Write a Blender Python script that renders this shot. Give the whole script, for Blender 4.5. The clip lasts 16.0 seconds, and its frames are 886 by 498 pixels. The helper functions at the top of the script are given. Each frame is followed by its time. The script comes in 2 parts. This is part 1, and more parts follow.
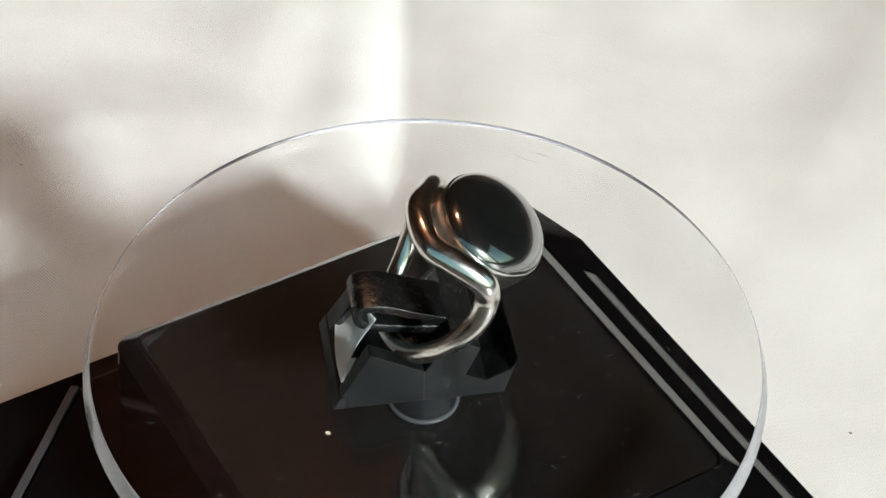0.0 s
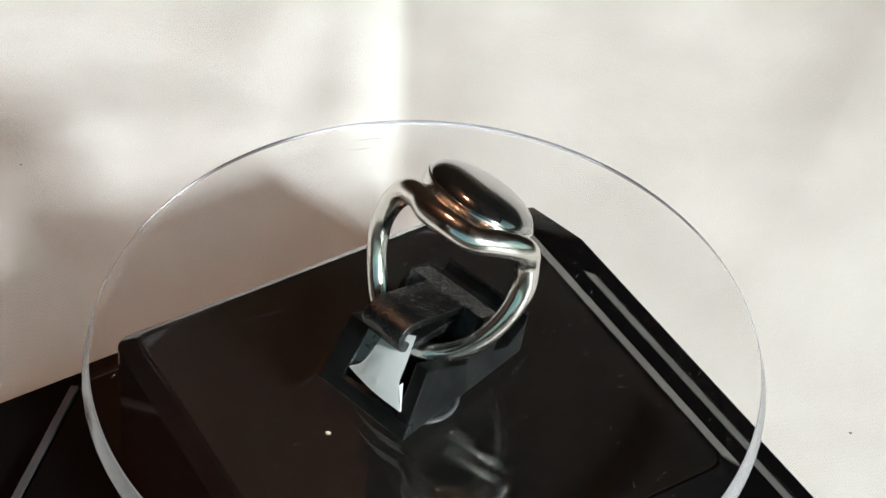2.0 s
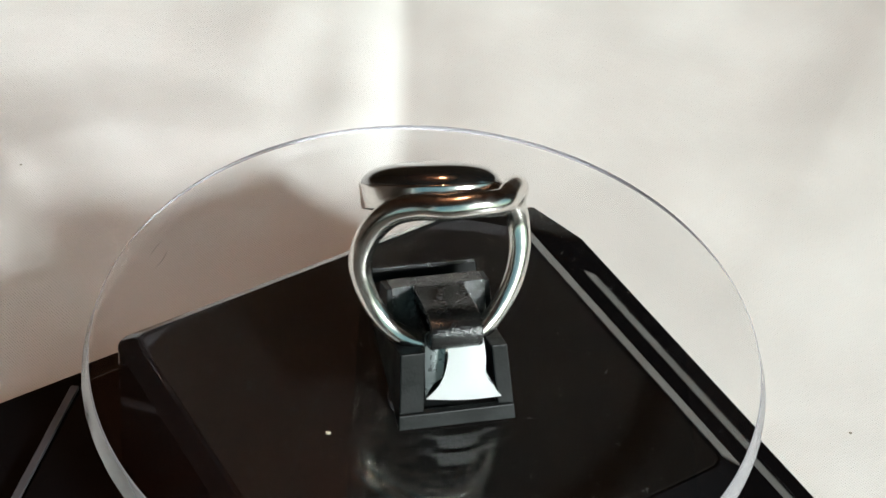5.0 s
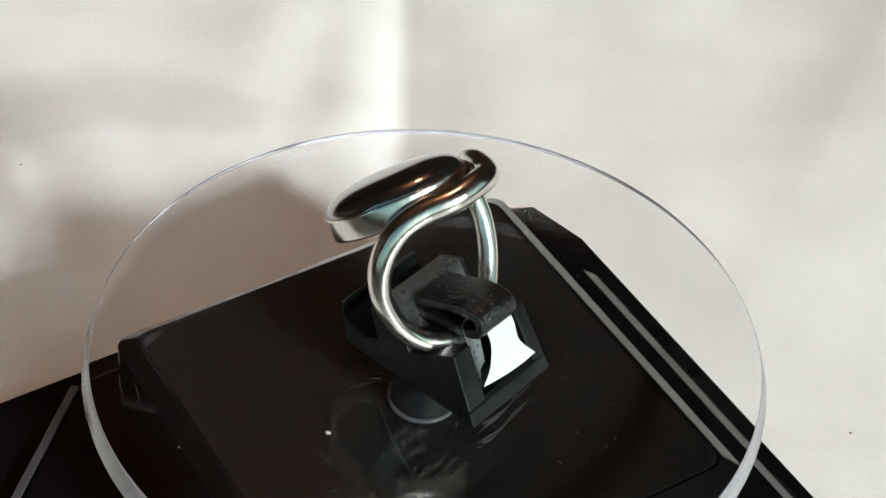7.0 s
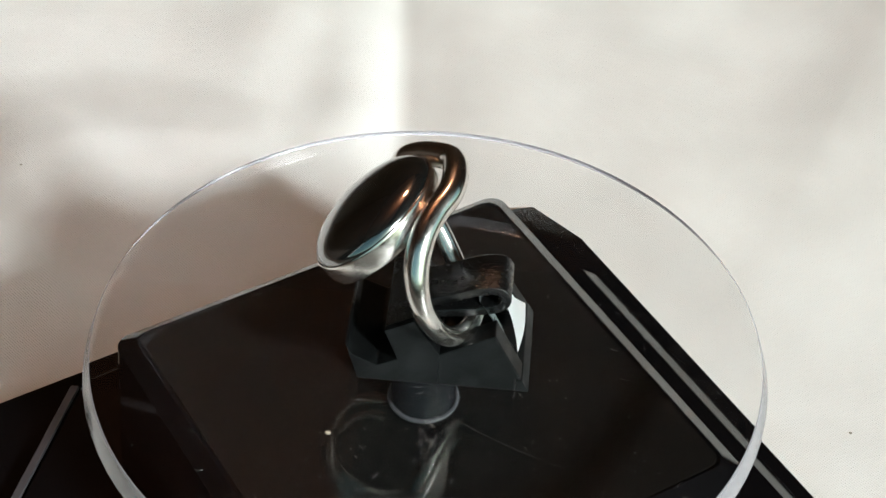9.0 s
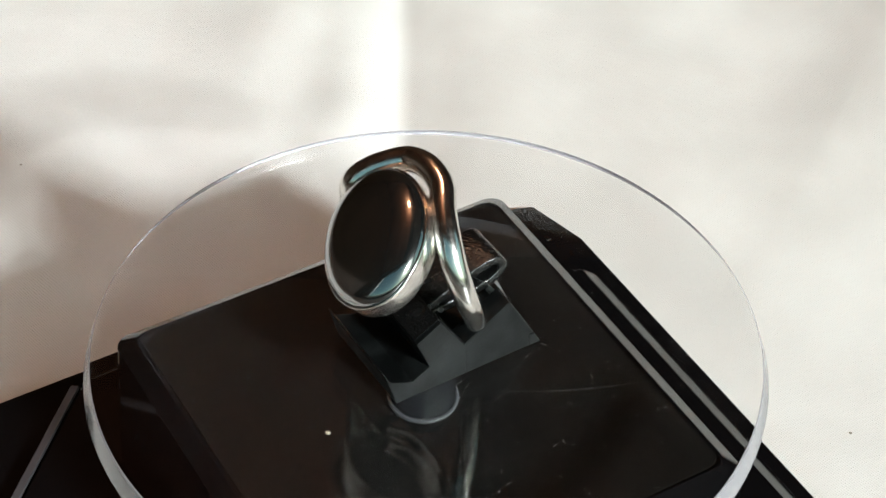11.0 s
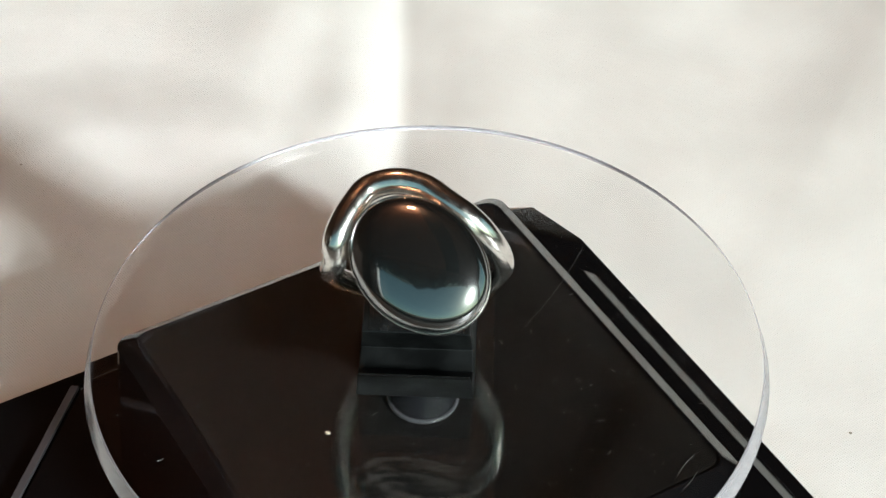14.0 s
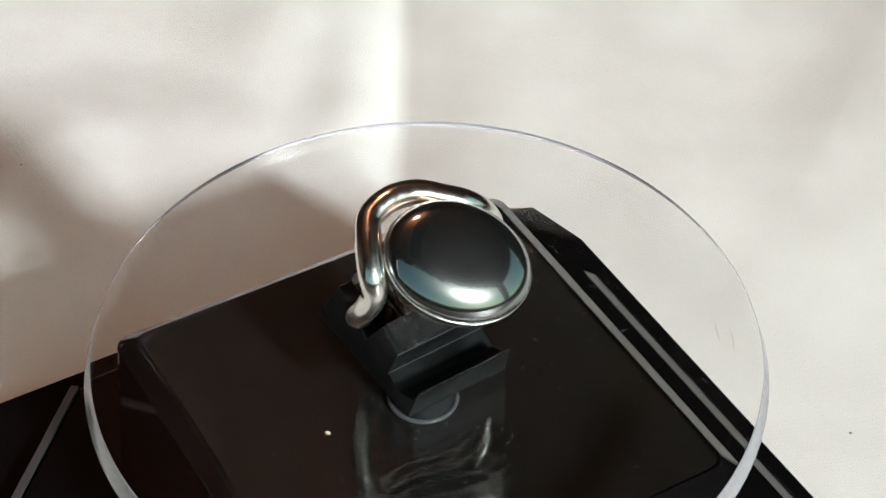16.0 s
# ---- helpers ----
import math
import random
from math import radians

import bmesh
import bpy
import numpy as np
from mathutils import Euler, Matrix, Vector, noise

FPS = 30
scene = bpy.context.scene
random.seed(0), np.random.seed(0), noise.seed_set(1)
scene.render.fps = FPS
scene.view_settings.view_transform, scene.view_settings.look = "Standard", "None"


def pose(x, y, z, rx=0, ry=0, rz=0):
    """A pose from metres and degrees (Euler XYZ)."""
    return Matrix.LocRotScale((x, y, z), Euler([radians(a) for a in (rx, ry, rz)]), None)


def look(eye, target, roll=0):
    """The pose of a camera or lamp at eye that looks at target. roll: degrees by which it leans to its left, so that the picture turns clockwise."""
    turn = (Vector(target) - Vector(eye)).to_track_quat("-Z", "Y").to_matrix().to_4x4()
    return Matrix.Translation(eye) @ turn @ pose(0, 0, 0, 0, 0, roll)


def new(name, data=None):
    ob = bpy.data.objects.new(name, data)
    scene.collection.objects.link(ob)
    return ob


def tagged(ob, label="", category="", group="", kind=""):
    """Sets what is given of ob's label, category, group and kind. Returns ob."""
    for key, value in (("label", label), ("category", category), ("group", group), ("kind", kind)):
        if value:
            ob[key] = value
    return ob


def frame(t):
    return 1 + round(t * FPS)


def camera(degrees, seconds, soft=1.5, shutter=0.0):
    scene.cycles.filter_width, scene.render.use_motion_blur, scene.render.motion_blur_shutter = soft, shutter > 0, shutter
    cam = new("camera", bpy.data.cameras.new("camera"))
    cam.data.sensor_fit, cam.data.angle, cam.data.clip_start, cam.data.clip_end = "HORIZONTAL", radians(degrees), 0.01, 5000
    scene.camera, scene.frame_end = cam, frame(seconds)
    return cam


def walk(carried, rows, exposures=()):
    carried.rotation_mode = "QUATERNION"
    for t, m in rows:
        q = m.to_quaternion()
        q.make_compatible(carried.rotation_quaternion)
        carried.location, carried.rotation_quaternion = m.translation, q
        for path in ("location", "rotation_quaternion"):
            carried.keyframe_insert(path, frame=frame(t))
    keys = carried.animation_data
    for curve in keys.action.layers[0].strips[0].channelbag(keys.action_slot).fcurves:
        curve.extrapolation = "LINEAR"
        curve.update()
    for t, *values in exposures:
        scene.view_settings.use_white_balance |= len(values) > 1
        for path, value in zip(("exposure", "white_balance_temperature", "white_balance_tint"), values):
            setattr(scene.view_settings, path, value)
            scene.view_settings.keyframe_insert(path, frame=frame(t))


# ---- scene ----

MM = 0.001
cam = camera(26.0, 16.0)
CAM = Matrix(((0.99926, -0.03787, -0.00738, 0.0), (0.02073, 0.68826, -0.72517, -0.1686),
              (0.03254, 0.72448, 0.68853, 0.17666), (0.0, 0.0, 0.0, 1.0)))
walk(cam, [(0, CAM), (16, CAM)], exposures=[(0, 0.28), (4, 0.27), (6.5, 0.15), (8, 0.17), (9, 0.22), (11.5, 0.34), (14.5, 0.33), (16, 0.2)])

# ---- light ----
CLOTH_Z = -44.7 * MM
SUN_FROM = Vector((0.53, -0.585, 0.43)).normalized()

world = bpy.data.worlds.new("sky")
scene.world = world
world.use_nodes = True
wn = world.node_tree.nodes
sky = wn.new("ShaderNodeTexSky")
sky.sky_type = "NISHITA"
sky.sun_disc = False
sky.sun_elevation = math.asin(SUN_FROM.z)
sky.sun_rotation = math.atan2(SUN_FROM.x, SUN_FROM.y)
haze = wn.new("ShaderNodeVectorMath")
haze.operation = "MULTIPLY"
haze.inputs[1].default_value = (0.84, 1.12, 0.9)
world.node_tree.links.new(sky.outputs[0], haze.inputs[0])
world.node_tree.links.new(haze.outputs[0], wn["Background"].inputs[0])
wn["Background"].inputs[1].default_value = 0.075

sun = new("sun", bpy.data.lights.new("sun", "SUN"))
sun.data.energy = 4.65
sun.data.angle = radians(7)
sun.data.color = (0.925, 1.0, 1.01)
sun.matrix_world = look(SUN_FROM, (0, 0, 0))


# ---- materials ----
def mat(name, color, rough=0.5, metal=0.0, **kw):
    m = bpy.data.materials.new(name)
    m.use_nodes = True
    b = m.node_tree.nodes["Principled BSDF"]
    b.inputs["Base Color"].default_value = (*color, 1)
    b.inputs["Roughness"].default_value = rough
    b.inputs["Metallic"].default_value = metal
    for key, value in kw.items():
        b.inputs[key.replace("_", " ")].default_value = value
    return m


def node(m, kind, **kw):
    n = m.node_tree.nodes.new(kind)
    for key, value in kw.items():
        n.inputs[key].default_value = value
    return n


def vary_color(m, scale, low, high, detail=4.0, space="Object", dots=(0.3, 0.7)):
    lk = m.node_tree.links
    co = node(m, "ShaderNodeTexCoord")
    no = node(m, "ShaderNodeTexNoise", Scale=scale, Detail=detail)
    ra = node(m, "ShaderNodeValToRGB")
    ra.color_ramp.elements[0].position, ra.color_ramp.elements[1].position = dots
    ra.color_ramp.elements[0].color, ra.color_ramp.elements[1].color = (*low, 1), (*high, 1)
    lk.new(co.outputs[space], no.inputs["Vector"])
    lk.new(no.outputs["Fac"], ra.inputs["Fac"])
    lk.new(ra.outputs["Color"], m.node_tree.nodes["Principled BSDF"].inputs["Base Color"])


def vary_rough(m, scale, low, high, stretch=(1, 1, 1), detail=5.0):
    lk = m.node_tree.links
    co = node(m, "ShaderNodeTexCoord")
    mp = node(m, "ShaderNodeMapping", Scale=stretch)
    no = node(m, "ShaderNodeTexNoise", Scale=scale, Detail=detail)
    mr = node(m, "ShaderNodeMapRange")
    mr.inputs["From Min"].default_value, mr.inputs["From Max"].default_value = 0.3, 0.7
    mr.inputs["To Min"].default_value, mr.inputs["To Max"].default_value = low, high
    lk.new(co.outputs["Object"], mp.inputs["Vector"])
    lk.new(mp.outputs["Vector"], no.inputs["Vector"])
    lk.new(no.outputs["Fac"], mr.inputs["Value"])
    lk.new(mr.outputs["Result"], m.node_tree.nodes["Principled BSDF"].inputs["Roughness"])


def bumped(m, scale, strength, distance, stretch=(1, 1, 1), detail=3.0):
    lk = m.node_tree.links
    co = node(m, "ShaderNodeTexCoord")
    mp = node(m, "ShaderNodeMapping", Scale=stretch)
    no = node(m, "ShaderNodeTexNoise", Scale=scale, Detail=detail)
    bu = node(m, "ShaderNodeBump", Strength=strength, Distance=distance)
    lk.new(co.outputs["Object"], mp.inputs["Vector"])
    lk.new(mp.outputs["Vector"], no.inputs["Vector"])
    lk.new(no.outputs["Fac"], bu.inputs["Height"])
    lk.new(bu.outputs["Normal"], m.node_tree.nodes["Principled BSDF"].inputs["Normal"])


def cloth_material():
    m = mat("white_weave", (0.78, 0.77, 0.74), 0.85, Sheen_Weight=0.15)
    lk = m.node_tree.links
    bsdf = m.node_tree.nodes["Principled BSDF"]
    co = node(m, "ShaderNodeTexCoord")
    mp = node(m, "ShaderNodeMapping", Rotation=(0, 0, radians(45)))
    lk.new(co.outputs["Object"], mp.inputs["Vector"])
    waves = []
    for direction in ("X", "Y"):
        w = node(m, "ShaderNodeTexWave", Scale=820.0, Distortion=2.2, Detail=1.0)
        w.bands_direction = direction
        lk.new(mp.outputs["Vector"], w.inputs["Vector"])
        waves.append(w)
    mul = node(m, "ShaderNodeMath")
    mul.operation = "MULTIPLY"
    lk.new(waves[0].outputs["Fac"], mul.inputs[0])
    lk.new(waves[1].outputs["Fac"], mul.inputs[1])
    big = node(m, "ShaderNodeTexNoise", Scale=45.0, Detail=4.0)
    lk.new(co.outputs["Object"], big.inputs["Vector"])
    add = node(m, "ShaderNodeMath")
    add.operation = "MULTIPLY_ADD"
    add.inputs[1].default_value = 0.25
    lk.new(mul.outputs[0], add.inputs[0])
    lk.new(big.outputs["Fac"], add.inputs[2])
    ra = node(m, "ShaderNodeValToRGB")
    ra.color_ramp.elements[0].position, ra.color_ramp.elements[1].position = 0.3, 0.85
    ra.color_ramp.elements[0].color = (0.7, 0.683, 0.652, 1)
    ra.color_ramp.elements[1].color = (0.86, 0.85, 0.82, 1)
    lk.new(add.outputs[0], ra.inputs["Fac"])
    lk.new(ra.outputs["Color"], bsdf.inputs["Base Color"])
    bu = node(m, "ShaderNodeBump", Strength=0.6, Distance=0.00013)
    lk.new(mul.outputs[0], bu.inputs["Height"])
    lk.new(bu.outputs["Normal"], bsdf.inputs["Normal"])
    return m


CLOTH = cloth_material()
PANEL = mat("gloss_black_panel", (0.006, 0.0055, 0.005), 0.05, Specular_IOR_Level=0.5)
vary_rough(PANEL, 60, 0.006, 0.02)
SHELL = mat("black_abs", (0.003, 0.003, 0.0034), 0.1)
vary_rough(SHELL, 90, 0.06, 0.14)
CLIP = mat("matt_black_plastic", (0.004, 0.0045, 0.0045), 0.4, Specular_IOR_Level=0.22)
vary_color(CLIP, 260, (0.003, 0.0034, 0.0034), (0.011, 0.0125, 0.0125), 6.0, dots=(0.45, 0.8))
vary_rough(CLIP, 300, 0.32, 0.5)
bumped(CLIP, 2500, 0.25, 0.0001)
RUBBER = mat("grained_black_plastic", (0.005, 0.005, 0.005), 0.3, Specular_IOR_Level=0.65)
vary_rough(RUBBER, 500, 0.12, 0.32)
bumped(RUBBER, 2600, 0.5, 0.0003)
GRAIN = mat("sparkling_grained_plastic", (0.005, 0.005, 0.005), 0.3, Specular_IOR_Level=0.65)
vary_rough(GRAIN, 700, 0.1, 0.3)
bumped(GRAIN, 4000, 0.6, 0.00022, detail=2.0)
ACRYLIC = mat("clear_acrylic", (1, 1, 1), 0.0, IOR=1.49, Transmission_Weight=1.0)
HUB = mat("gloss_spindle", (0.008, 0.008, 0.009), 0.05, IOR=1.7)
STRIP = mat("grey_corner_reflection", (0.085, 0.08, 0.088), 0.35)
vary_rough(STRIP, 200, 0.25, 0.45)
COLLAR = mat("smoky_collar", (0.05, 0.05, 0.054), 0.08, Coat_Weight=1.0)
FOIL = mat("dull_foil_paper", (0.3, 0.33, 0.33), 0.3, 0.6)
vary_rough(FOIL, 700, 0.2, 0.4)
EDGE = mat("polished_acrylic_edge", (0.86, 0.83, 0.89), 0.18, IOR=1.49, Transmission_Weight=0.7)
SILVER = mat("polished_silver", (0.76, 0.73, 0.69), 0.2, 1.0)
vary_rough(SILVER, 1100, 0.15, 0.27)
bumped(SILVER, 2600, 0.03, 0.00005)
STONE = mat("black_stone", (0.006, 0.0075, 0.0075), 0.08, IOR=2.8, Coat_Weight=1.0, Coat_Roughness=0.2, Coat_IOR=1.8)
vary_rough(STONE, 300, 0.04, 0.08)
DULL_BACK = mat("dull_dark_back", (0.02, 0.019, 0.018), 0.6, Specular_IOR_Level=0.2)
vary_rough(DULL_BACK, 500, 0.45, 0.7)
PAPER = mat("white_paper", (0.85, 0.86, 0.85), 0.7)
bumped(PAPER, 1500, 0.1, 0.00005)
LINT = mat("pale_dust", (0.22, 0.21, 0.2), 0.8)
SCRATCH = mat("scratch", (0.1, 0.095, 0.09), 0.5)
CRUMB = mat("crumb", (0.3, 0.27, 0.2), 0.8)
vary_color(CRUMB, 900, (0.12, 0.1, 0.07), (0.3, 0.27, 0.2))
PLASTER = mat("plaster", (0.07, 0.05, 0.04), 0.9)
vary_color(PLASTER, 3, (0.04, 0.026, 0.02), (0.06, 0.04, 0.03))
CEIL = mat("ceiling_paint", (0.14, 0.1, 0.07), 0.9)
vary_color(CEIL, 2, (0.19, 0.108, 0.077), (0.27, 0.16, 0.115))
BOARDS = mat("dark_floor", (0.12, 0.08, 0.05), 0.5)
vary_color(BOARDS, 6, (0.08, 0.05, 0.03), (0.16, 0.1, 0.065))
WOOD = mat("table_wood", (0.07, 0.04, 0.025), 0.45)
vary_color(WOOD, 25, (0.045, 0.026, 0.016), (0.09, 0.055, 0.034))
DARK_MATT = mat("dark_matt_brown", (0.03, 0.022, 0.018), 0.9)
vary_color(DARK_MATT, 30, (0.022, 0.016, 0.013), (0.04, 0.03, 0.024))
FRAME = mat("window_paint", (0.75, 0.74, 0.71), 0.4)
GLOW = mat("bulb_glow", (1, 0.8, 0.55), 0.4, Emission_Color=(1, 0.54, 0.3, 1), Emission_Strength=47.0)


# ---- building helpers ----
def mesh_of(name, bm, material, smooth=False):
    bmesh.ops.recalc_face_normals(bm, faces=bm.faces)
    me = bpy.data.meshes.new(name)
    bm.to_mesh(me)
    bm.free()
    me.materials.append(material)
    for p in me.polygons:
        p.use_smooth = smooth
    return me


def part(name, bm, material, parent=None, label="", smooth=False):
    ob = new(name, mesh_of(name, bm, material, smooth))
    if parent:
        ob.parent = parent
    return tagged(ob, label)


def box(bm, x0, x1, y0, y1, z0, z1):
    r = bmesh.ops.create_cube(bm, size=1.0)
    for v in r["verts"]:
        v.co = Vector((x0 + (v.co.x + 0.5) * (x1 - x0), y0 + (v.co.y + 0.5) * (y1 - y0), z0 + (v.co.z + 0.5) * (z1 - z0)))
    return r["verts"]


def loft(bm, rings, close=True, cap=(True, True)):
    """Skin through rings of points, all of one length."""
    made = [[bm.verts.new(p) for p in ring] for ring in rings]
    n = len(made[0])
    for a, b in zip(made, made[1:]):
        for i in range(n if close else n - 1):
            j = (i + 1) % n
            bm.faces.new((a[i], a[j], b[j], b[i]))
    if cap[0]:
        bm.faces.new(made[0])
    if cap[1]:
        bm.faces.new(made[-1])
    return made


def soften(bm, width, segments=2, angle=25, keep=None):
    """Bevel the sharp edges, but for those of which keep(edge) holds."""
    bmesh.ops.recalc_face_normals(bm, faces=bm.faces)
    edges = [e for e in bm.edges if len(e.link_faces) == 2 and e.calc_face_angle(0) > radians(angle) and not (keep and keep(e))]
    bmesh.ops.bevel(bm, geom=edges, offset=width, segments=segments, affect="EDGES", profile=0.6, clamp_overlap=True)


def prism(profile, side):
    """A closed outline (a, b) swept between the places that side(a, b, 0) and side(a, b, 1) give."""
    bm = bmesh.new()
    loft(bm, [[side(a, b, 0) for a, b in profile], [side(a, b, 1) for a, b in profile]])
    return bm


def catmull(points, n, closed=True):
    out = []
    count = len(points)
    for i in range(count if closed else count - 1):
        if closed:
            a, b, c, d = (points[(i + k) % count] for k in (-1, 0, 1, 2))
        else:
            a, b, c, d = (points[min(max(i + k, 0), count - 1)] for k in (-1, 0, 1, 2))
        for k in range(n):
            s = k / n
            out.append(0.5 * (2 * b + (c - a) * s + (2 * a - 5 * b + 4 * c - d) * s * s + (3 * b - a - 3 * c + d) * s ** 3))
    if not closed:
        out.append(points[-1].copy())
    return out


# the turning things: forward along the clip, across it, up, in millimetres from the clip's middle
FRONT = Vector((-0.9622, -0.2723, 0))
ACROSS = Vector((-0.2723, 0.9622, 0))
MIDDLE = Vector((-2.7, -1.9, 0))


def at(u, v, z):
    return (MIDDLE + FRONT * u + ACROSS * v + Vector((0, 0, z))) * MM


LEAN = Vector((0, 0, 1)).rotation_difference(Vector((0.0062, -0.0264, 1))).to_matrix().to_4x4()


# ---- room ----
def room():
    x0, x1, y0, y1, z0, z1 = -1.8, 2.4, -1.15, 2.2, CLOTH_Z - 0.76, CLOTH_Z + 2.0
    w = 0.12

    def wall(name, *b):
        bm = bmesh.new()
        box(bm, *b)
        return tagged(part(name, bm, PLASTER), "brown plastered room wall", "wall", kind="structure")
    wall("wall_west", x0 - w, x0, y0 - w, y1 + w, z0, z1)
    wall("wall_north", x0, x1, y1, y1 + w, z0, z1)
    # two walls with windows, along (a, b) between the heights c and d, met at right angles
    a, b, c, d = -1.3, 2.34, CLOTH_Z + 0.14, CLOTH_Z + 1.62
    windows = (("wall_south", "window_1", Matrix.Translation((0, y0, 0)), x0, x1, a, b, d),
               ("wall_east", "window_2", pose(x1, 0, 0, 0, 0, 90), y0 - w, y1 + w, -1.09, 0.5, CLOTH_Z + 1.6))
    for wall_name, window_name, m, p0, p1, q0, q1, top_z in windows:
        bm = bmesh.new()
        box(bm, p0, q0, -w, 0, z0, z1)
        box(bm, q1, p1, -w, 0, z0, z1)
        box(bm, q0, q1, -w, 0, z0, c)
        box(bm, q0, q1, -w, 0, top_z, z1)
        tagged(part(wall_name, bm, PLASTER), "brown plastered wall round a window", "wall", kind="structure").matrix_world = m
        win = tagged(new(window_name), "white painted window frame with a projecting sill", "window", kind="structure")
        win.matrix_world = m
        bm = bmesh.new()
        f = 0.05
        for q in ((q0, q0 + f, c, top_z), (q1 - f, q1, c, top_z), (q0 + f, q1 - f, c, c + f), (q0 + f, q1 - f, top_z - f, top_z)):
            box(bm, q[0], q[1], -0.09, -0.03, q[2], q[3])
        part("window_frame", bm, FRAME, win)
        bm = bmesh.new()
        box(bm, q0 - 0.05, q1 + 0.05, 0.002, 0.1, c - 0.035, c - 0.003)
        part("window_sill", bm, FRAME, win)
        lamp = new("skylight", bpy.data.lights.new("skylight", "AREA"))
        lamp.data.shape, lamp.data.size, lamp.data.size_y = "RECTANGLE", q1 - q0 - 0.12, top_z - c - 0.12
        lamp.data.energy = 0.16 * (q1 - q0) * (top_z - c)
        lamp.data.color = (0.5, 1.0, 0.78)
        mid = (q0 + q1) / 2
        lamp.matrix_world = m @ look((mid, -0.1, (c + top_z) / 2), (mid, 1, (c + top_z) / 2 - 0.25))
    bm = bmesh.new()
    box(bm, x0 - w, x1 + w, y0 - w, y1 + w, z0 - 0.1, z0 - 0.002)
    tagged(part("floor", bm, BOARDS), "dark brown boarded floor", "floor", kind="structure")
    bm = bmesh.new()
    box(bm, x0 - w, x1 + w, y0 - w, y1 + w, z1 + 0.002, z1 + 0.1)
    tagged(part("ceiling", bm, CEIL), "brown boarded ceiling", "ceiling", kind="structure")
    # unseen dark slab added to keep one side of the panel's reflection black
    bm = bmesh.new()
    box(bm, 0.0, 0.5, y0, y1, z1 - 0.06, z1 - 0.002)
    soften(bm, 0.008)
    tagged(part("reflection_slab", bm, DARK_MATT), "unseen dark slab added under the ceiling to darken the panel's reflection", "beam", kind="structure")
    # unseen dark strip added over the window for the ragged edge in the stone
    bm = bmesh.new()
    rows = []
    for k in range(121):
        x = a - 0.1 + (b - a + 0.2) * k / 120
        fold = 0.02 * math.sin(k * 1.1) + 0.012 * math.sin(k * 2.7)
        low = d - 0.2 + 0.16 * noise.noise(Vector((x * 2.2, 0, 0))) + 0.1 * noise.noise(Vector((x * 7, 3, 0)))
        rows.append([Vector((x, y0 + 0.06 + fold, z)) for z in (d + 0.12, (d + low) / 2 + 0.06, low)])
    loft(bm, rows, False, (False, False))
    bmesh.ops.solidify(bm, geom=bm.faces[:], thickness=0.004)
    tagged(part("ragged_strip", bm, DARK_MATT, smooth=True), "unseen dark gathered strip added over the window to shape the stone's reflection", "curtain")


room()


def pendant(x, y, z):
    top = tagged(new("pendant_lamp"), "round warm glowing bulb under a dark socket", "lamp")
    top.location = (x, y, z)
    bm = bmesh.new()
    bmesh.ops.create_uvsphere(bm, u_segments=24, v_segments=12, radius=0.105)
    part("bulb", bm, GLOW, top, "glowing warm bulb", True)
    bm = bmesh.new()
    pts = [(0.02, 0.035), (0.024, 0.06), (0.024, 0.1), (0.006, 0.11), (0.004, CLOTH_Z + 2.0 - z)]
    loft(bm, [[(r * math.cos(k * math.pi / 8), r * math.sin(k * math.pi / 8), h) for k in range(16)] for r, h in pts])
    part("socket", bm, CLIP, top)


pendant(-0.158, 0.71, 1.735)


# ---- table and cloth ----
def table():
    top = tagged(new("table"), "dark brown wooden table under the white cloth", "table")
    top.location = (0, 0, CLOTH_Z - 0.75)
    bm = bmesh.new()
    box(bm, -0.6, 0.6, -0.45, 0.45, 0.71, 0.742)
    soften(bm, 0.004)
    part("tabletop", bm, WOOD, top)
    for x in (-0.54, 0.54):
        for y in (-0.39, 0.39):
            bm = bmesh.new()
            box(bm, x - 0.03, x + 0.03, y - 0.03, y + 0.03, 0, 0.71)
            part("leg", bm, WOOD, top)


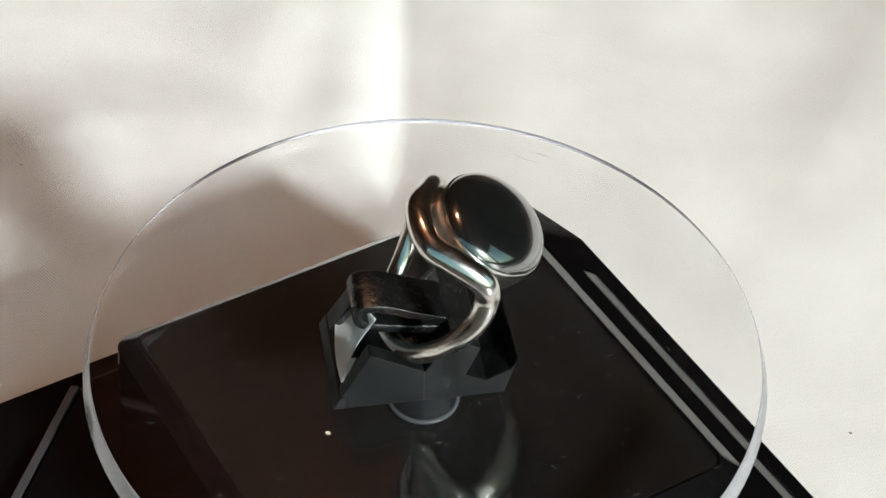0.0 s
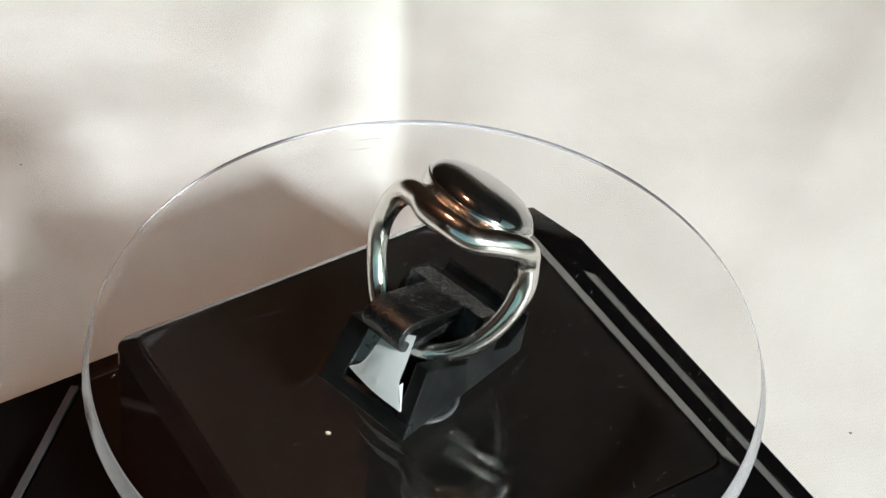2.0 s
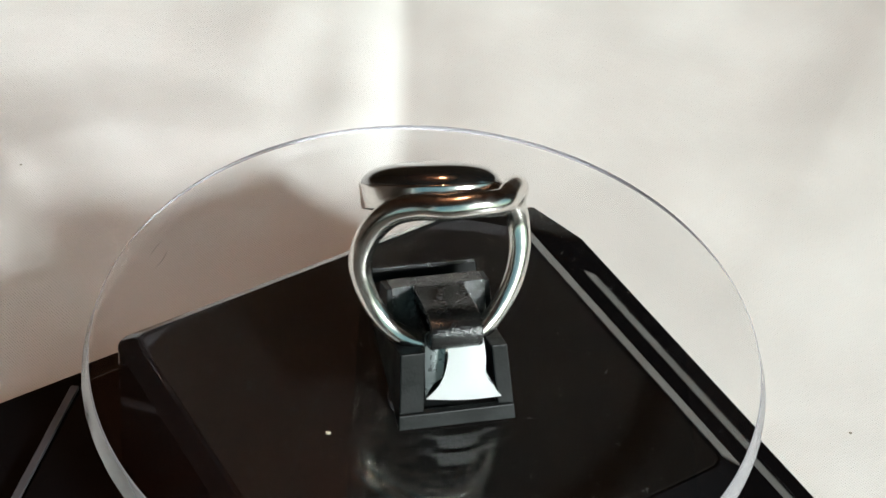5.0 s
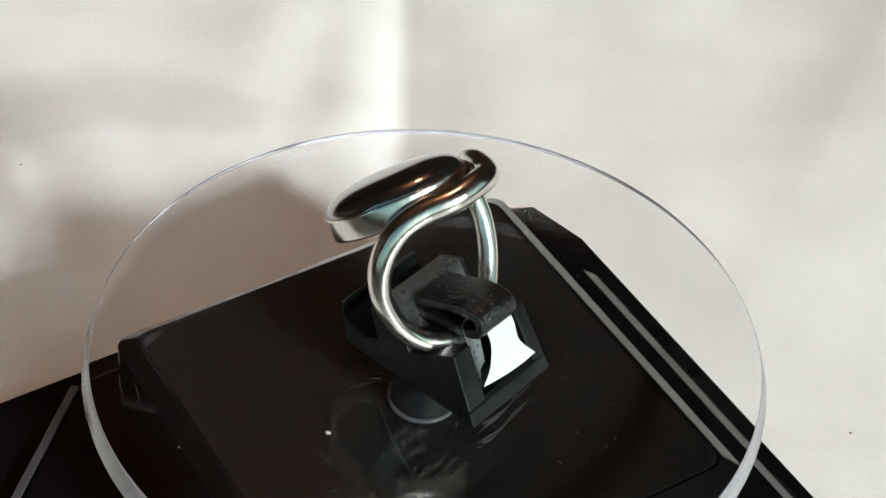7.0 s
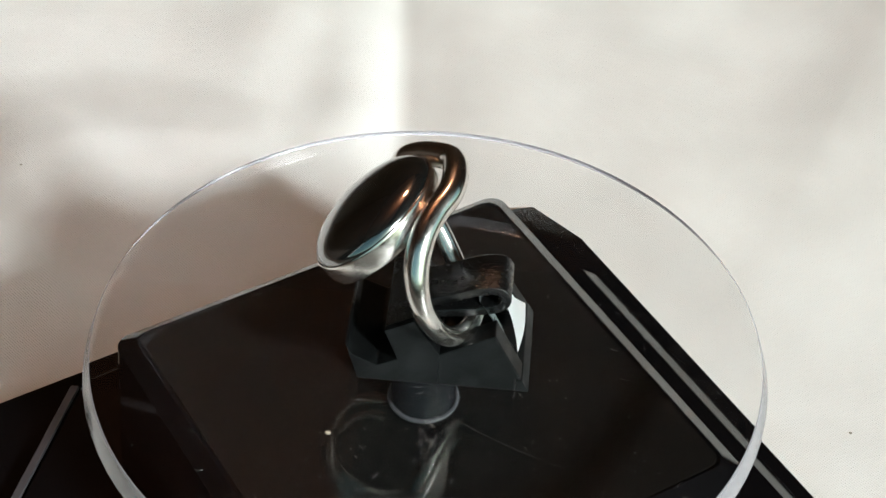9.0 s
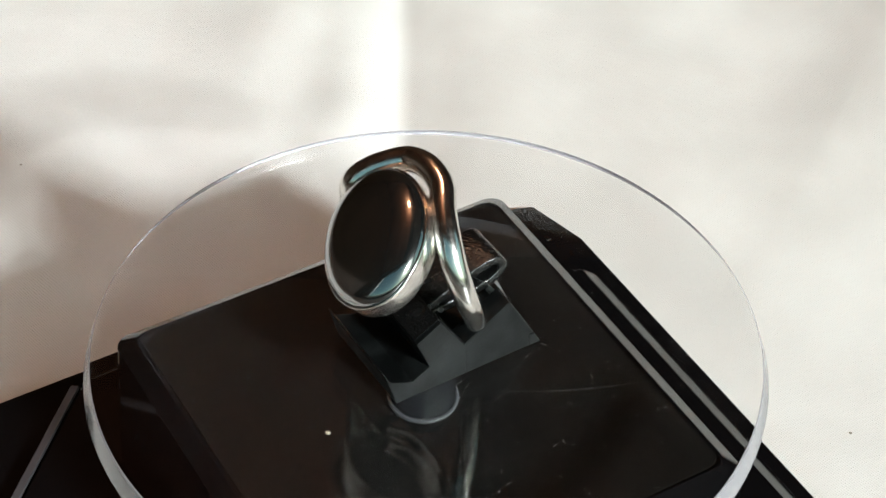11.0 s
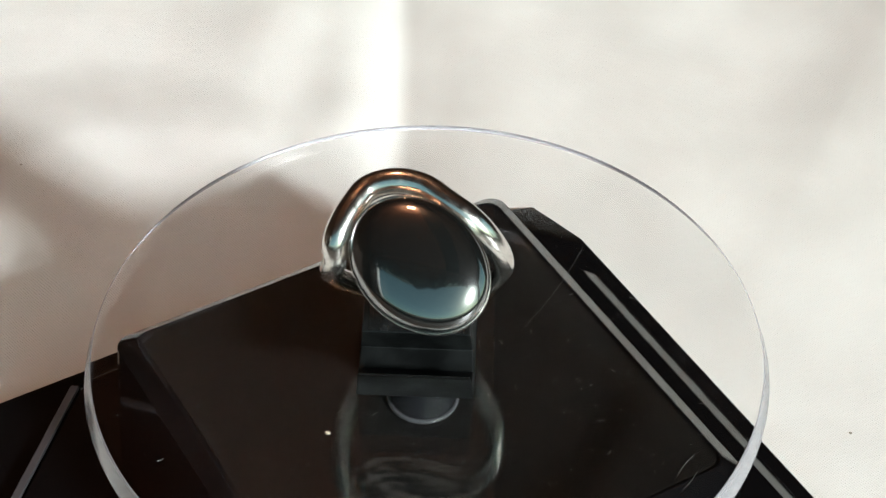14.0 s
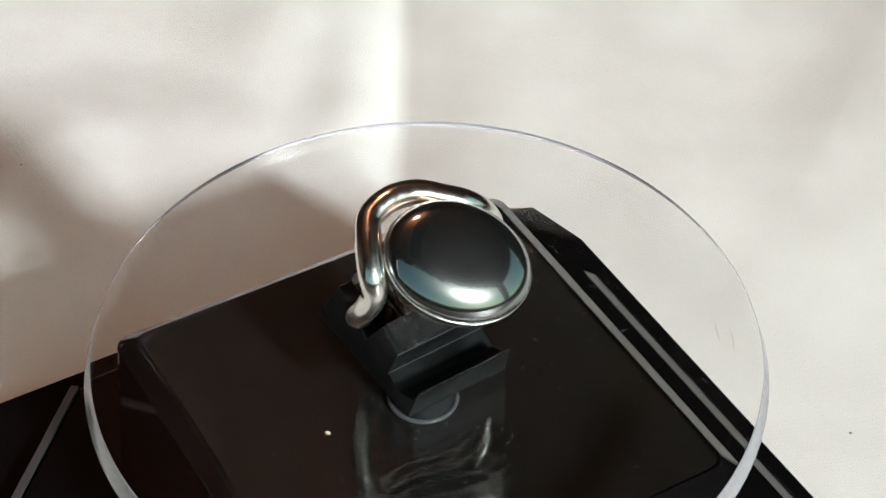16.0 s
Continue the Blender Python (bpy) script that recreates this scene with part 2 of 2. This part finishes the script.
def cloth_height(x, y):
    """Folds of the cloth, in millimetres."""
    h = 0.0
    # sharp valley fold running away from the turntable
    d = x + 6.0 + 0.02 * (y - 80)
    run = min(max((y - 60) / 30, 0), 1)
    s = 8.0 if d < 0 else 5.0
    h -= 4.3 * run * math.exp((2.0 - math.sqrt(d * d + 4.0)) / s) if d < 0 else 4.3 * run * math.exp(-(d / s) ** 1.3)
    # broad waves
    h += 1.3 * math.exp(-((x + 40) / 14) ** 2 - ((y - 95) / 40) ** 2)
    h += 1.6 * math.exp(-((x + 57 + 0.52 * (y - 50)) / 4) ** 2) * min(max((110 - y) / 50, 0), 1)
    h -= 1.2 * math.exp(-((x + 24 - 0.1 * (y - 100)) / 7) ** 2 - ((y - 105) / 30) ** 2)
    h += 0.5 * math.sin(x * 0.05 + y * 0.03) * math.sin(y * 0.045 + 1)
    h += 0.12 * math.exp(-((x - 50 - 0.45 * (y - 50)) / 3.5) ** 2) + 0.5 * noise.noise(Vector((x * 0.05, y * 0.04, 0)))
    ease = lambda k: k * k * (3 - 2 * k)
    # rises added to tilt the cloth from the sun, which darkens it here
    h += 3.7 * ease(min(max((x + 44) / 30, 0), 1)) * (1 - ease(min(max((x + 12) / 14, 0), 1))) * ease(min(max((y - 62) / 40, 0), 1))
    h += 9.0 * ease(min(max((x - 50) / 80, 0), 1)) * ease(min(max((y - 50) / 50, 0), 1))
    # flat where the turntable stands
    rad = math.hypot(x, y)
    h *= min(max((rad - 66) / 14, 0), 1)
    # a hump added by the foot plate, sloped from the sun to darken the cloth
    return h + 3.0 * math.exp(-((x + 8) / 16) ** 2 - ((y - 57) / 14) ** 2)


def tablecloth():
    def steps(lo, hi, fine_lo, fine_hi, coarse, fine):
        out, v = [], lo
        while v < hi:
            out.append(v)
            v += fine if fine_lo <= v < fine_hi else coarse
        return out + [hi]
    xs = steps(-260, 260, -120, 120, 20, 2)
    ys = steps(-84, 300, -20, 170, 16, 2)
    bm = bmesh.new()
    grid = [[bm.verts.new((x * MM, y * MM, CLOTH_Z + cloth_height(x, y) * MM)) for x in xs] for y in ys]
    for j in range(len(ys) - 1):
        for i in range(len(xs) - 1):
            bm.faces.new((grid[j][i], grid[j][i + 1], grid[j + 1][i + 1], grid[j + 1][i]))
    tagged(part("tablecloth", bm, CLOTH, smooth=True), "white woven tablecloth with soft folds spread on a table", "tablecloth")


table()
tablecloth()


# ---- turntable ----
TOP_Z = -11.7
TURN = radians(32)


def square_ring(w, z, corner, seg=5):
    out = []
    for q in range(4):
        cx, cy = ((1, 1), (-1, 1), (-1, -1), (1, -1))[q]
        for k in range(seg + 1):
            a = q * math.pi / 2 + k / seg * math.pi / 2
            x, y = cx * (w - corner) + corner * math.cos(a), cy * (w - corner) + corner * math.sin(a)
            out.append(Vector((x * math.cos(TURN) - y * math.sin(TURN), x * math.sin(TURN) + y * math.cos(TURN), z)) * MM)
    return out


def turntable():
    top = tagged(new("turntable"), "black plastic turntable with a clear round acrylic plate", "turntable")
    bm = bmesh.new()
    prof = [(28.0, 0.3, 1.7), (28.3, 0.0, 1.9), (28.5, 0.05, 2.0), (30.7, 1.8, 2.4), (32.0, 28.0, 2.8)]
    loft(bm, [square_ring(w, TOP_Z - h, c) for w, h, c in prof])
    part("housing", bm, SHELL, top, "square glossy black housing")

    def eight(w, total, h, back=None):
        """A square of half-width w whose corners are cut where both offsets add up to total; back gives the two ends of the cut at the rear corner."""
        out = []
        for q in range(4):
            c = total - w
            b, d = back or (c, c)
            for x, y in ((w, -d if q == 1 else -c), (w, b if q == 0 else c)):
                a = TURN + q * math.pi / 2
                out.append(Vector((x * math.cos(a) - y * math.sin(a), x * math.sin(a) + y * math.cos(a), TOP_Z - h)) * MM)
        return out
    bm = bmesh.new()
    loft(bm, [eight(47.8, 79.6, 26.9), eight(48.0, 79.8, 26.95), eight(50.9, 81.9, 28.95), eight(51.0, 82.0, 29.0), eight(53.2, 106.0, 29.05, (38.5, 39.0)),
              eight(53.6, 106.5, 29.5, (40.0, 41.0)), eight(53.8, 107.0, 33.0, (50.0, 53.0))])
    foot = part("foot_plate", bm, SHELL, top, "wide flat black foot plate with a bevelled eight-sided step")
    foot.location = (1.2 * MM * math.cos(TURN), 1.2 * MM * math.sin(TURN), 0)
    bm = bmesh.new()
    loft(bm, [square_ring(27.9, TOP_Z - 0.5, 1.7), square_ring(27.9, TOP_Z - 0.12, 1.7), square_ring(27.75, TOP_Z, 1.6)])
    part("top_panel", bm, PANEL, top, "mirror-black square top panel")
    # narrow strips added on the cut corners; their grey stands for the bevel's reflection
    for q in (1, 2, 3):
        bm = bmesh.new()
        a = TURN + (q + 0.5) * math.pi / 2
        e, side = Vector((math.cos(a), math.sin(a), 0)), Vector((-math.sin(a), math.cos(a), 0))
        mid = 80.2 / math.sqrt(2)
        loft(bm, [[(e * (mid + x) + side * y + Vector((0, 0, TOP_Z - h))) * MM for x, h in ((-0.6, 26.75), (0.55, 26.95), (0.9, 27.6), (0.2, 27.9), (-0.6, 27.4))] for y in (-12.8, 12.8)])
        part("corner_strip", bm, STRIP, top, "grey strip added for the pale reflection on the cut corner")
    bm = bmesh.new()
    hub = [(4.25, TOP_Z + 0.02), (4.3, TOP_Z + 0.25), (4.2, TOP_Z + 0.45), (4.15, -3.4), (4.05, -3.05)]
    loft(bm, [[(r * math.cos(k * math.pi / 24) * MM, r * math.sin(k * math.pi / 24) * MM, h * MM) for k in range(48)] for r, h in hub])
    part("spindle", bm, HUB, top, "glossy dark plastic spindle", True)
    bm = bmesh.new()
    ringlets = []
    for k in range(49):
        a = k * math.pi / 24
        e = Vector((math.cos(a), math.sin(a), 0))
        ringlets.append([(e * (4.45 + 0.36 * math.cos(b)) + Vector((0, 0, TOP_Z + 0.38 + 0.36 * math.sin(b)))) * MM for b in [q * math.pi / 4 for q in range(8)]])
    loft(bm, ringlets, True, (False, False))
    bmesh.ops.remove_doubles(bm, verts=bm.verts[:], dist=1e-7)
    part("collar", bm, COLLAR, top, "thin clear collar round the spindle foot", True)
    bm = bmesh.new()
    r, slope, t, n = 42.75, 0.85, 2.9, 192

    def turned(prof, caps):
        bm = bmesh.new()
        loft(bm, [[(q * math.cos(k * 2 * math.pi / n) * MM, q * math.sin(k * 2 * math.pi / n) * MM, h * MM) for k in range(n)] for q, h in prof], True, caps)
        return bm
    curve = [(r - 0.22 + 0.22 * math.sin(a), -0.22 + 0.22 * math.cos(a)) for a in (k * math.pi / 10 for k in range(6))]
    plate = part("plate", turned(curve[:1] + [(q + slope, -t - h) for q, h in curve[:1]], (True, True)), ACRYLIC, top, "clear round acrylic plate with fine scratches")
    # the sides of the plate belong to its edge
    bm = bmesh.new()
    bm.from_mesh(plate.data)
    bmesh.ops.delete(bm, geom=[f for f in bm.faces if abs(f.normal.z) < 0.5], context="FACES_ONLY")
    bm.to_mesh(plate.data)
    bm.free()
    plate.visible_shadow = False
    edge = turned(curve + [(q + slope, -t - h) for q, h in curve[::-1]], (False, False))
    rim = part("edge", edge, EDGE, plate, "pale polished edge of the plate", True)
    side = rim.data.polygons[0]
    if side.normal.dot(side.center) < 0:
        rim.data.flip_normals()
    return plate


disc = turntable()


# ---- dust and scratches ----
def flat_line(bm, pts, width, z):
    """A thin raised line through flat points, in millimetres."""
    rings = []
    for i, p in enumerate(pts):
        d = (pts[min(i + 1, len(pts) - 1)] - pts[max(i - 1, 0)]).normalized()
        e = Vector((-d.y, d.x, 0)) * width / 2
        taper = 0.35 + 0.65 * math.sin(math.pi * (i + 0.5) / len(pts))
        q = Vector((p.x, p.y, z))
        rings.append([(q - e * taper) * MM, (q + Vector((0, 0, width * 0.5))) * MM, (q + e * taper) * MM])
    loft(bm, rings)


def scratch(x0, y0, x1, y1, bend, width):
    a, b = Vector((x0, y0, 0)), Vector((x1, y1, 0))
    side = Vector((a.y - b.y, b.x - a.x, 0)) * bend
    bm = bmesh.new()
    flat_line(bm, [a.lerp(b, k / 12) + side * math.sin(math.pi * k / 12) for k in range(13)], width, 0.004)
    part("scratch", bm, SCRATCH, disc)


def dust(count):
    rng = random.Random(7)
    bm = bmesh.new()
    for _ in range(count):
        rad, a = 41 * math.sqrt(rng.random()), rng.uniform(0, 2 * math.pi)
        c = Vector((rad * math.cos(a), rad * math.sin(a), 0))
        if rng.random() < 0.3:
            h, size, curl = rng.uniform(0, 6.3), rng.uniform(0.3, 1.1), rng.gauss(0, 0.9)
            pts, p = [], c.copy()
            for k in range(7):
                pts.append(p.copy())
                p += Vector((math.cos(h), math.sin(h), 0)) * size / 6
                h += curl / 6
            flat_line(bm, pts, rng.uniform(0.02, 0.04), 0.004)
        else:
            size = rng.uniform(0.02, 0.07)
            flat_line(bm, [c, c + Vector((size, 0.3 * size, 0)), c + Vector((2 * size, 0, 0))], size * 1.6, 0.004)
    tagged(part("dust", bm, LINT, disc, "pale lint and dust specks on the plate"), kind="stuff")


scratch(-23.0, 14.2, -5.9, 11.0, 0.03, 0.022)
scratch(11.9, 35.4, 8.0, 36.5, 0.05, 0.06)
scratch(13.7, 36.4, 10.3, 37.5, -0.04, 0.06)
dust(380)


def speck(name, x, y, z, size, label):
    bm = bmesh.new()
    bmesh.ops.create_icosphere(bm, subdivisions=2, radius=size * MM)
    for v in bm.verts:
        k = 1 + 0.35 * noise.noise(v.co * 900 / size)
        v.co = Vector((v.co.x * 1.3 * k, v.co.y * 0.9 * k, v.co.z * 0.6 * k + size * 0.45 * MM))
    ob = part(name, bm, CRUMB, smooth=True)
    ob.location = (x * MM, y * MM, z * MM)
    tagged(ob, label, "crumb")


speck("crumb", -12.06, -6.72, TOP_Z, 0.33, "tiny pale crumb lying on the black panel")
speck("crumb", 65.8, 27.0, CLOTH_Z / MM + cloth_height(65.8, 27.0), 0.2, "tiny dark crumb lying on the white cloth")
speck("crumb", -70.9, 80.0, CLOTH_Z / MM + cloth_height(-70.9, 80.0), 0.16, "tiny dark crumb lying on the white cloth")


# ---- ring clip ----
def ring_clip():
    top = tagged(new("ring_clip"), "black plastic ring clip standing on the clear plate", "ring clip")

    def wide(v0, v1, lean=0.0):
        def side(u, z, k):
            v = v1 if k else v0
            return at(u, v - math.copysign(lean * z, v), z + 0.02)
        return side

    def solid(name, profile, v0, v1, lean=0.0, soft=0.25, material=CLIP, label=""):
        bm = prism(profile, wide(v0, v1, lean))
        # cheeks and block meet flush in one plane
        soften(bm, soft * MM, keep=lambda e: all(abs((v.co / MM - MIDDLE).dot(FRONT) + 1.31) < 0.03 for v in e.verts))
        return part(name, bm, material, top, label)
    solid("base_plate", [(8.3, 0.05), (8.3, 1.3), (-1.3, 1.3), (-1.3, 0.05)], -5.2, 4.1)
    cheek = [(9.0, 1.85), (5.4, 8.5), (-1.3, 4.85), (-1.3, 0.0), (8.3, 0.0), (8.3, 1.85)]
    solid("side_wall", cheek, 4.2, 7.25, 0.08, 0.2)
    solid("side_wall", cheek, -7.3, -5.3, 0.08, 0.2)
    solid("front_lip", [(10.0, 0.0), (9.12, 1.65), (8.32, 1.8), (8.32, 0.0)], -7.32, 7.27, 0.08, 0.15)
    solid("back_block", [(-1.32, 0.0), (-1.32, 4.85), (-4.6, 9.8), (-8.2, 7.9), (-6.5, 3.6), (-9.0, 2.35), (-12.1, 3.8), (-12.9, 5.4), (-11.4, 0.0)], -7.3, 7.25, 0.08, 0.16)
    # coarse grained skin over the ridge of the block
    solid("grained_skin", [(-1.55, 5.25), (-4.58, 9.95), (-8.05, 8.1), (-8.0, 7.9), (-4.6, 9.7), (-1.65, 5.1)], -5.9, 5.85, 0.0, 0.03, GRAIN, "coarse sparkling black grain")
    solid("tray_edge", [(-12.62, 5.1), (-12.84, 5.56), (-13.04, 5.48), (-12.86, 5.0)], -6.7, 6.65, 0.0, 0.03, GRAIN, "grained rear edge")
    # the spring tongue, a folded leaf
    path = [Vector(p) for p in ((-4.2, 0, 8.0), (-1, 0, 8.4), (2.3, 0, 9.0), (4.8, 0, 9.6), (6.2, 0, 10.6), (6.3, 0, 11.9), (5.3, 0, 12.7), (3, 0, 12.4), (0, 0, 11.1), (-4.4, 0, 9.4))]
    line = catmull(path, 5, False)
    outer, inner = [], []
    for i, p in enumerate(line):
        d = (line[min(i + 1, len(line) - 1)] - line[max(i - 1, 0)]).normalized()
        nrm = Vector((d.z, 0, -d.x)) * 0.62
        outer.append(p + nrm)
        inner.append(p - nrm)
    bm = bmesh.new()
    rings = []
    for o, q in zip(outer, inner):
        rings.append([at(o.x, -3.1, o.z), at(o.x, 3.2, o.z), at(q.x, 3.2, q.z), at(q.x, -3.1, q.z)])
    loft(bm, rings)
    soften(bm, 0.2 * MM, 2, 50)
    part("tongue", bm, RUBBER, top, "folded black spring tongue", True)
    return top


clip = ring_clip()


# ---- ring ----
WIRE = [(2.54, 0.73, 6.49), (1.82, 4.02, 6.9), (0.31, 6.62, 8.02), (-1.13, 8.48, 10.1), (-2.25, 9.68, 12.7), (-3.3, 10.22, 15.34), (-4.05, 9.76, 18.08),
        (-4.34, 8.36, 20.9), (-3.93, 6.24, 23.3), (-2.83, 3.49, 24.77), (-1.21, 0.52, 25.77), (-0.88, -2.89, 26.16), (-1.59, -5.98, 25.5), (-3.69, -7.64, 24.64),
        (-5.88, -8.87, 23.43), (-7.38, -9.5, 21.95), (-7.71, -9.55, 19.67), (-6.85, -10.15, 16.98), (-4.83, -10.1, 14.11), (-2.77, -9.07, 11.33), (-1.01, -7.32, 8.83),
        (0.59, -5.08, 7.02), (1.98, -2.44, 6.37)]


def silver_ring():
    top = tagged(new("ring"), "polished silver ring with a large dark oval stone", "ring")
    pts = catmull([Vector(p) for p in WIRE], 10)
    n, m = len(pts), 20
    rings = []
    up = Vector((1, 0, 0))
    for i, p in enumerate(pts):
        d = (pts[(i + 1) % n] - pts[i - 1]).normalized()
        e = (up - d * up.dot(d)).normalized()
        g = d.cross(e)
        f = min(max((p.z - 12) / 10, 0), 1)
        r = 1.25 + 0.36 * f
        rings.append([at(*(p + e * (r * math.cos(k * 2 * math.pi / m)) + g * (r * math.sin(k * 2 * math.pi / m)))) for k in range(m)])
    bm = bmesh.new()
    loft(bm, rings, True, (False, False))
    bm.verts.ensure_lookup_table()
    for k in range(m):
        j = (k + 1) % m
        bm.faces.new([bm.verts[q] for q in ((n - 1) * m + k, (n - 1) * m + j, j, k)])
    part("band", bm, SILVER, top, "round polished silver wire band", True)
    # the setting
    c = Vector((-10.482, 0.508, 21.925))
    nrm = Vector((-0.756, -0.06, 0.962)).normalized()
    e1 = Vector((0, 1, 0)).cross(nrm).normalized()
    e2 = nrm.cross(e1)

    def oval(scale, lift, grow=0.0, count=64):
        out = []
        for k in range(count):
            a = k * 2 * math.pi / count
            x, y = (9.156 * scale + grow) * math.cos(a), (7.199 * scale + grow) * math.sin(a)
            q = 2.296
            X, Y = x * math.cos(q) - y * math.sin(q), x * math.sin(q) + y * math.cos(q)
            out.append(at(*(c + e1 * X + e2 * Y + nrm * lift)))
        return out
    bm = bmesh.new()
    walls = ((-2.6, -0.95), (-3.05, -0.9), (-3.2, -0.72), (-3.24, -0.45), (-3.15, -0.2), (-2.9, -0.1), (-1.6, -0.03), (-0.5, 0.05), (-0.2, 0.03), (-0.1, -0.04), (-0.13, -0.1), (-0.4, -0.15), (-0.8, -0.17))
    loft(bm, [oval(1, h, g) for h, g in walls], True, (False, False))
    part("bezel", bm, SILVER, top, "plain silver bezel", True)
    bm = bmesh.new()
    rings = []
    for k in range(13):
        a = k / 13 * math.pi / 2
        rings.append(oval(math.cos(a) ** 0.66, -0.35 + 2.65 * math.sin(a), -0.14 * math.cos(a)))
    made = loft(bm, [oval(1, -1.2, -0.5)] + rings, True, (True, False))
    tip = bm.verts.new(at(*(c + nrm * 2.305)))
    for k in range(64):
        bm.faces.new((made[-1][k], made[-1][(k + 1) % 64], tip))
    back = bmesh.new()
    loft(back, [oval(1, -2.75, -1.1), oval(1, -2.7, -0.7), oval(1, -2.5, -0.5), oval(1, -2.3, -0.5)])
    part("setting_back", back, DULL_BACK, top, "dull dark back of the setting")
    part("stone", bm, STONE, top, "glossy black domed oval stone", True)
    return top


ring = silver_ring()


# ---- paper ----
def paper_tag():
    """A blank tag pinched under the tongue; its lower corner curls back behind the sheet."""
    def sheet(bm, left, right, bow, rows=20, cols=20):
        a = catmull([Vector(p) for p in left], rows // (len(left) - 1), False)
        b = catmull([Vector(p) for p in right], rows // (len(right) - 1), False)
        grid = []
        for p, q in zip(a, b):
            line = []
            for i in range(cols + 1):
                w = i / cols
                m = p.lerp(q, w)
                line.append(bm.verts.new(at(m.x + bow * math.sin(math.pi * w), m.y, m.z)))
            grid.append(line)
        for g, h in zip(grid, grid[1:]):
            for i in range(cols):
                bm.faces.new((g[i], g[i + 1], h[i + 1], h[i]))
        return grid
    bm, curl = bmesh.new(), bmesh.new()
    sheet(bm, [(4.6, 0.8, 10.2), (6.6, 1.0, 8.0), (7.7, 2.0, 5.2), (8.3, 3.8, 3.4)],
          [(4.2, -3.4, 11.4), (6.2, -3.8, 8.2), (7.4, -3.9, 5.4), (8.8, -5.6, 3.0)], 0.35, 21)
    sheet(curl, [(3.9, 3.4, 10.0), (8.25, 3.83, 3.45)], [(3.3, 0.4, 10.2), (6.3, 1.3, 4.7)], -0.55)
    # the free lower corner turns over
    sheet(bm, [(7.4, -3.9, 5.4), (8.8, -5.6, 3.0)], [(6.7, -3.95, 5.3), (8.3, -5.2, 2.9)], -0.25)
    for b in (bm, curl):
        bmesh.ops.solidify(b, geom=b.faces[:], thickness=0.1 * MM)
    tag = tagged(part("paper_tag", bm, PAPER, smooth=True), "curled blank white paper tag tucked in the clip", "tag")
    part("curled_back", curl, FOIL, tag, "dull silvery back of the tag", True)
    return tag


paper = paper_tag()


# ---- movement ----
SPEED = 18.4
START = -4.9


def motions():
    rows = [k * 0.8 for k in range(21)]
    for thing, x, y in ((disc, 0.25, 0.6), (clip, 0.3, -1.0), (paper, 0.3, -1.0), (ring, 0.3, -1.0)):
        walk(thing, [(t, pose(x * MM, y * MM, 0, 0, 0, START + SPEED * t) @ LEAN) for t in rows])


motions()
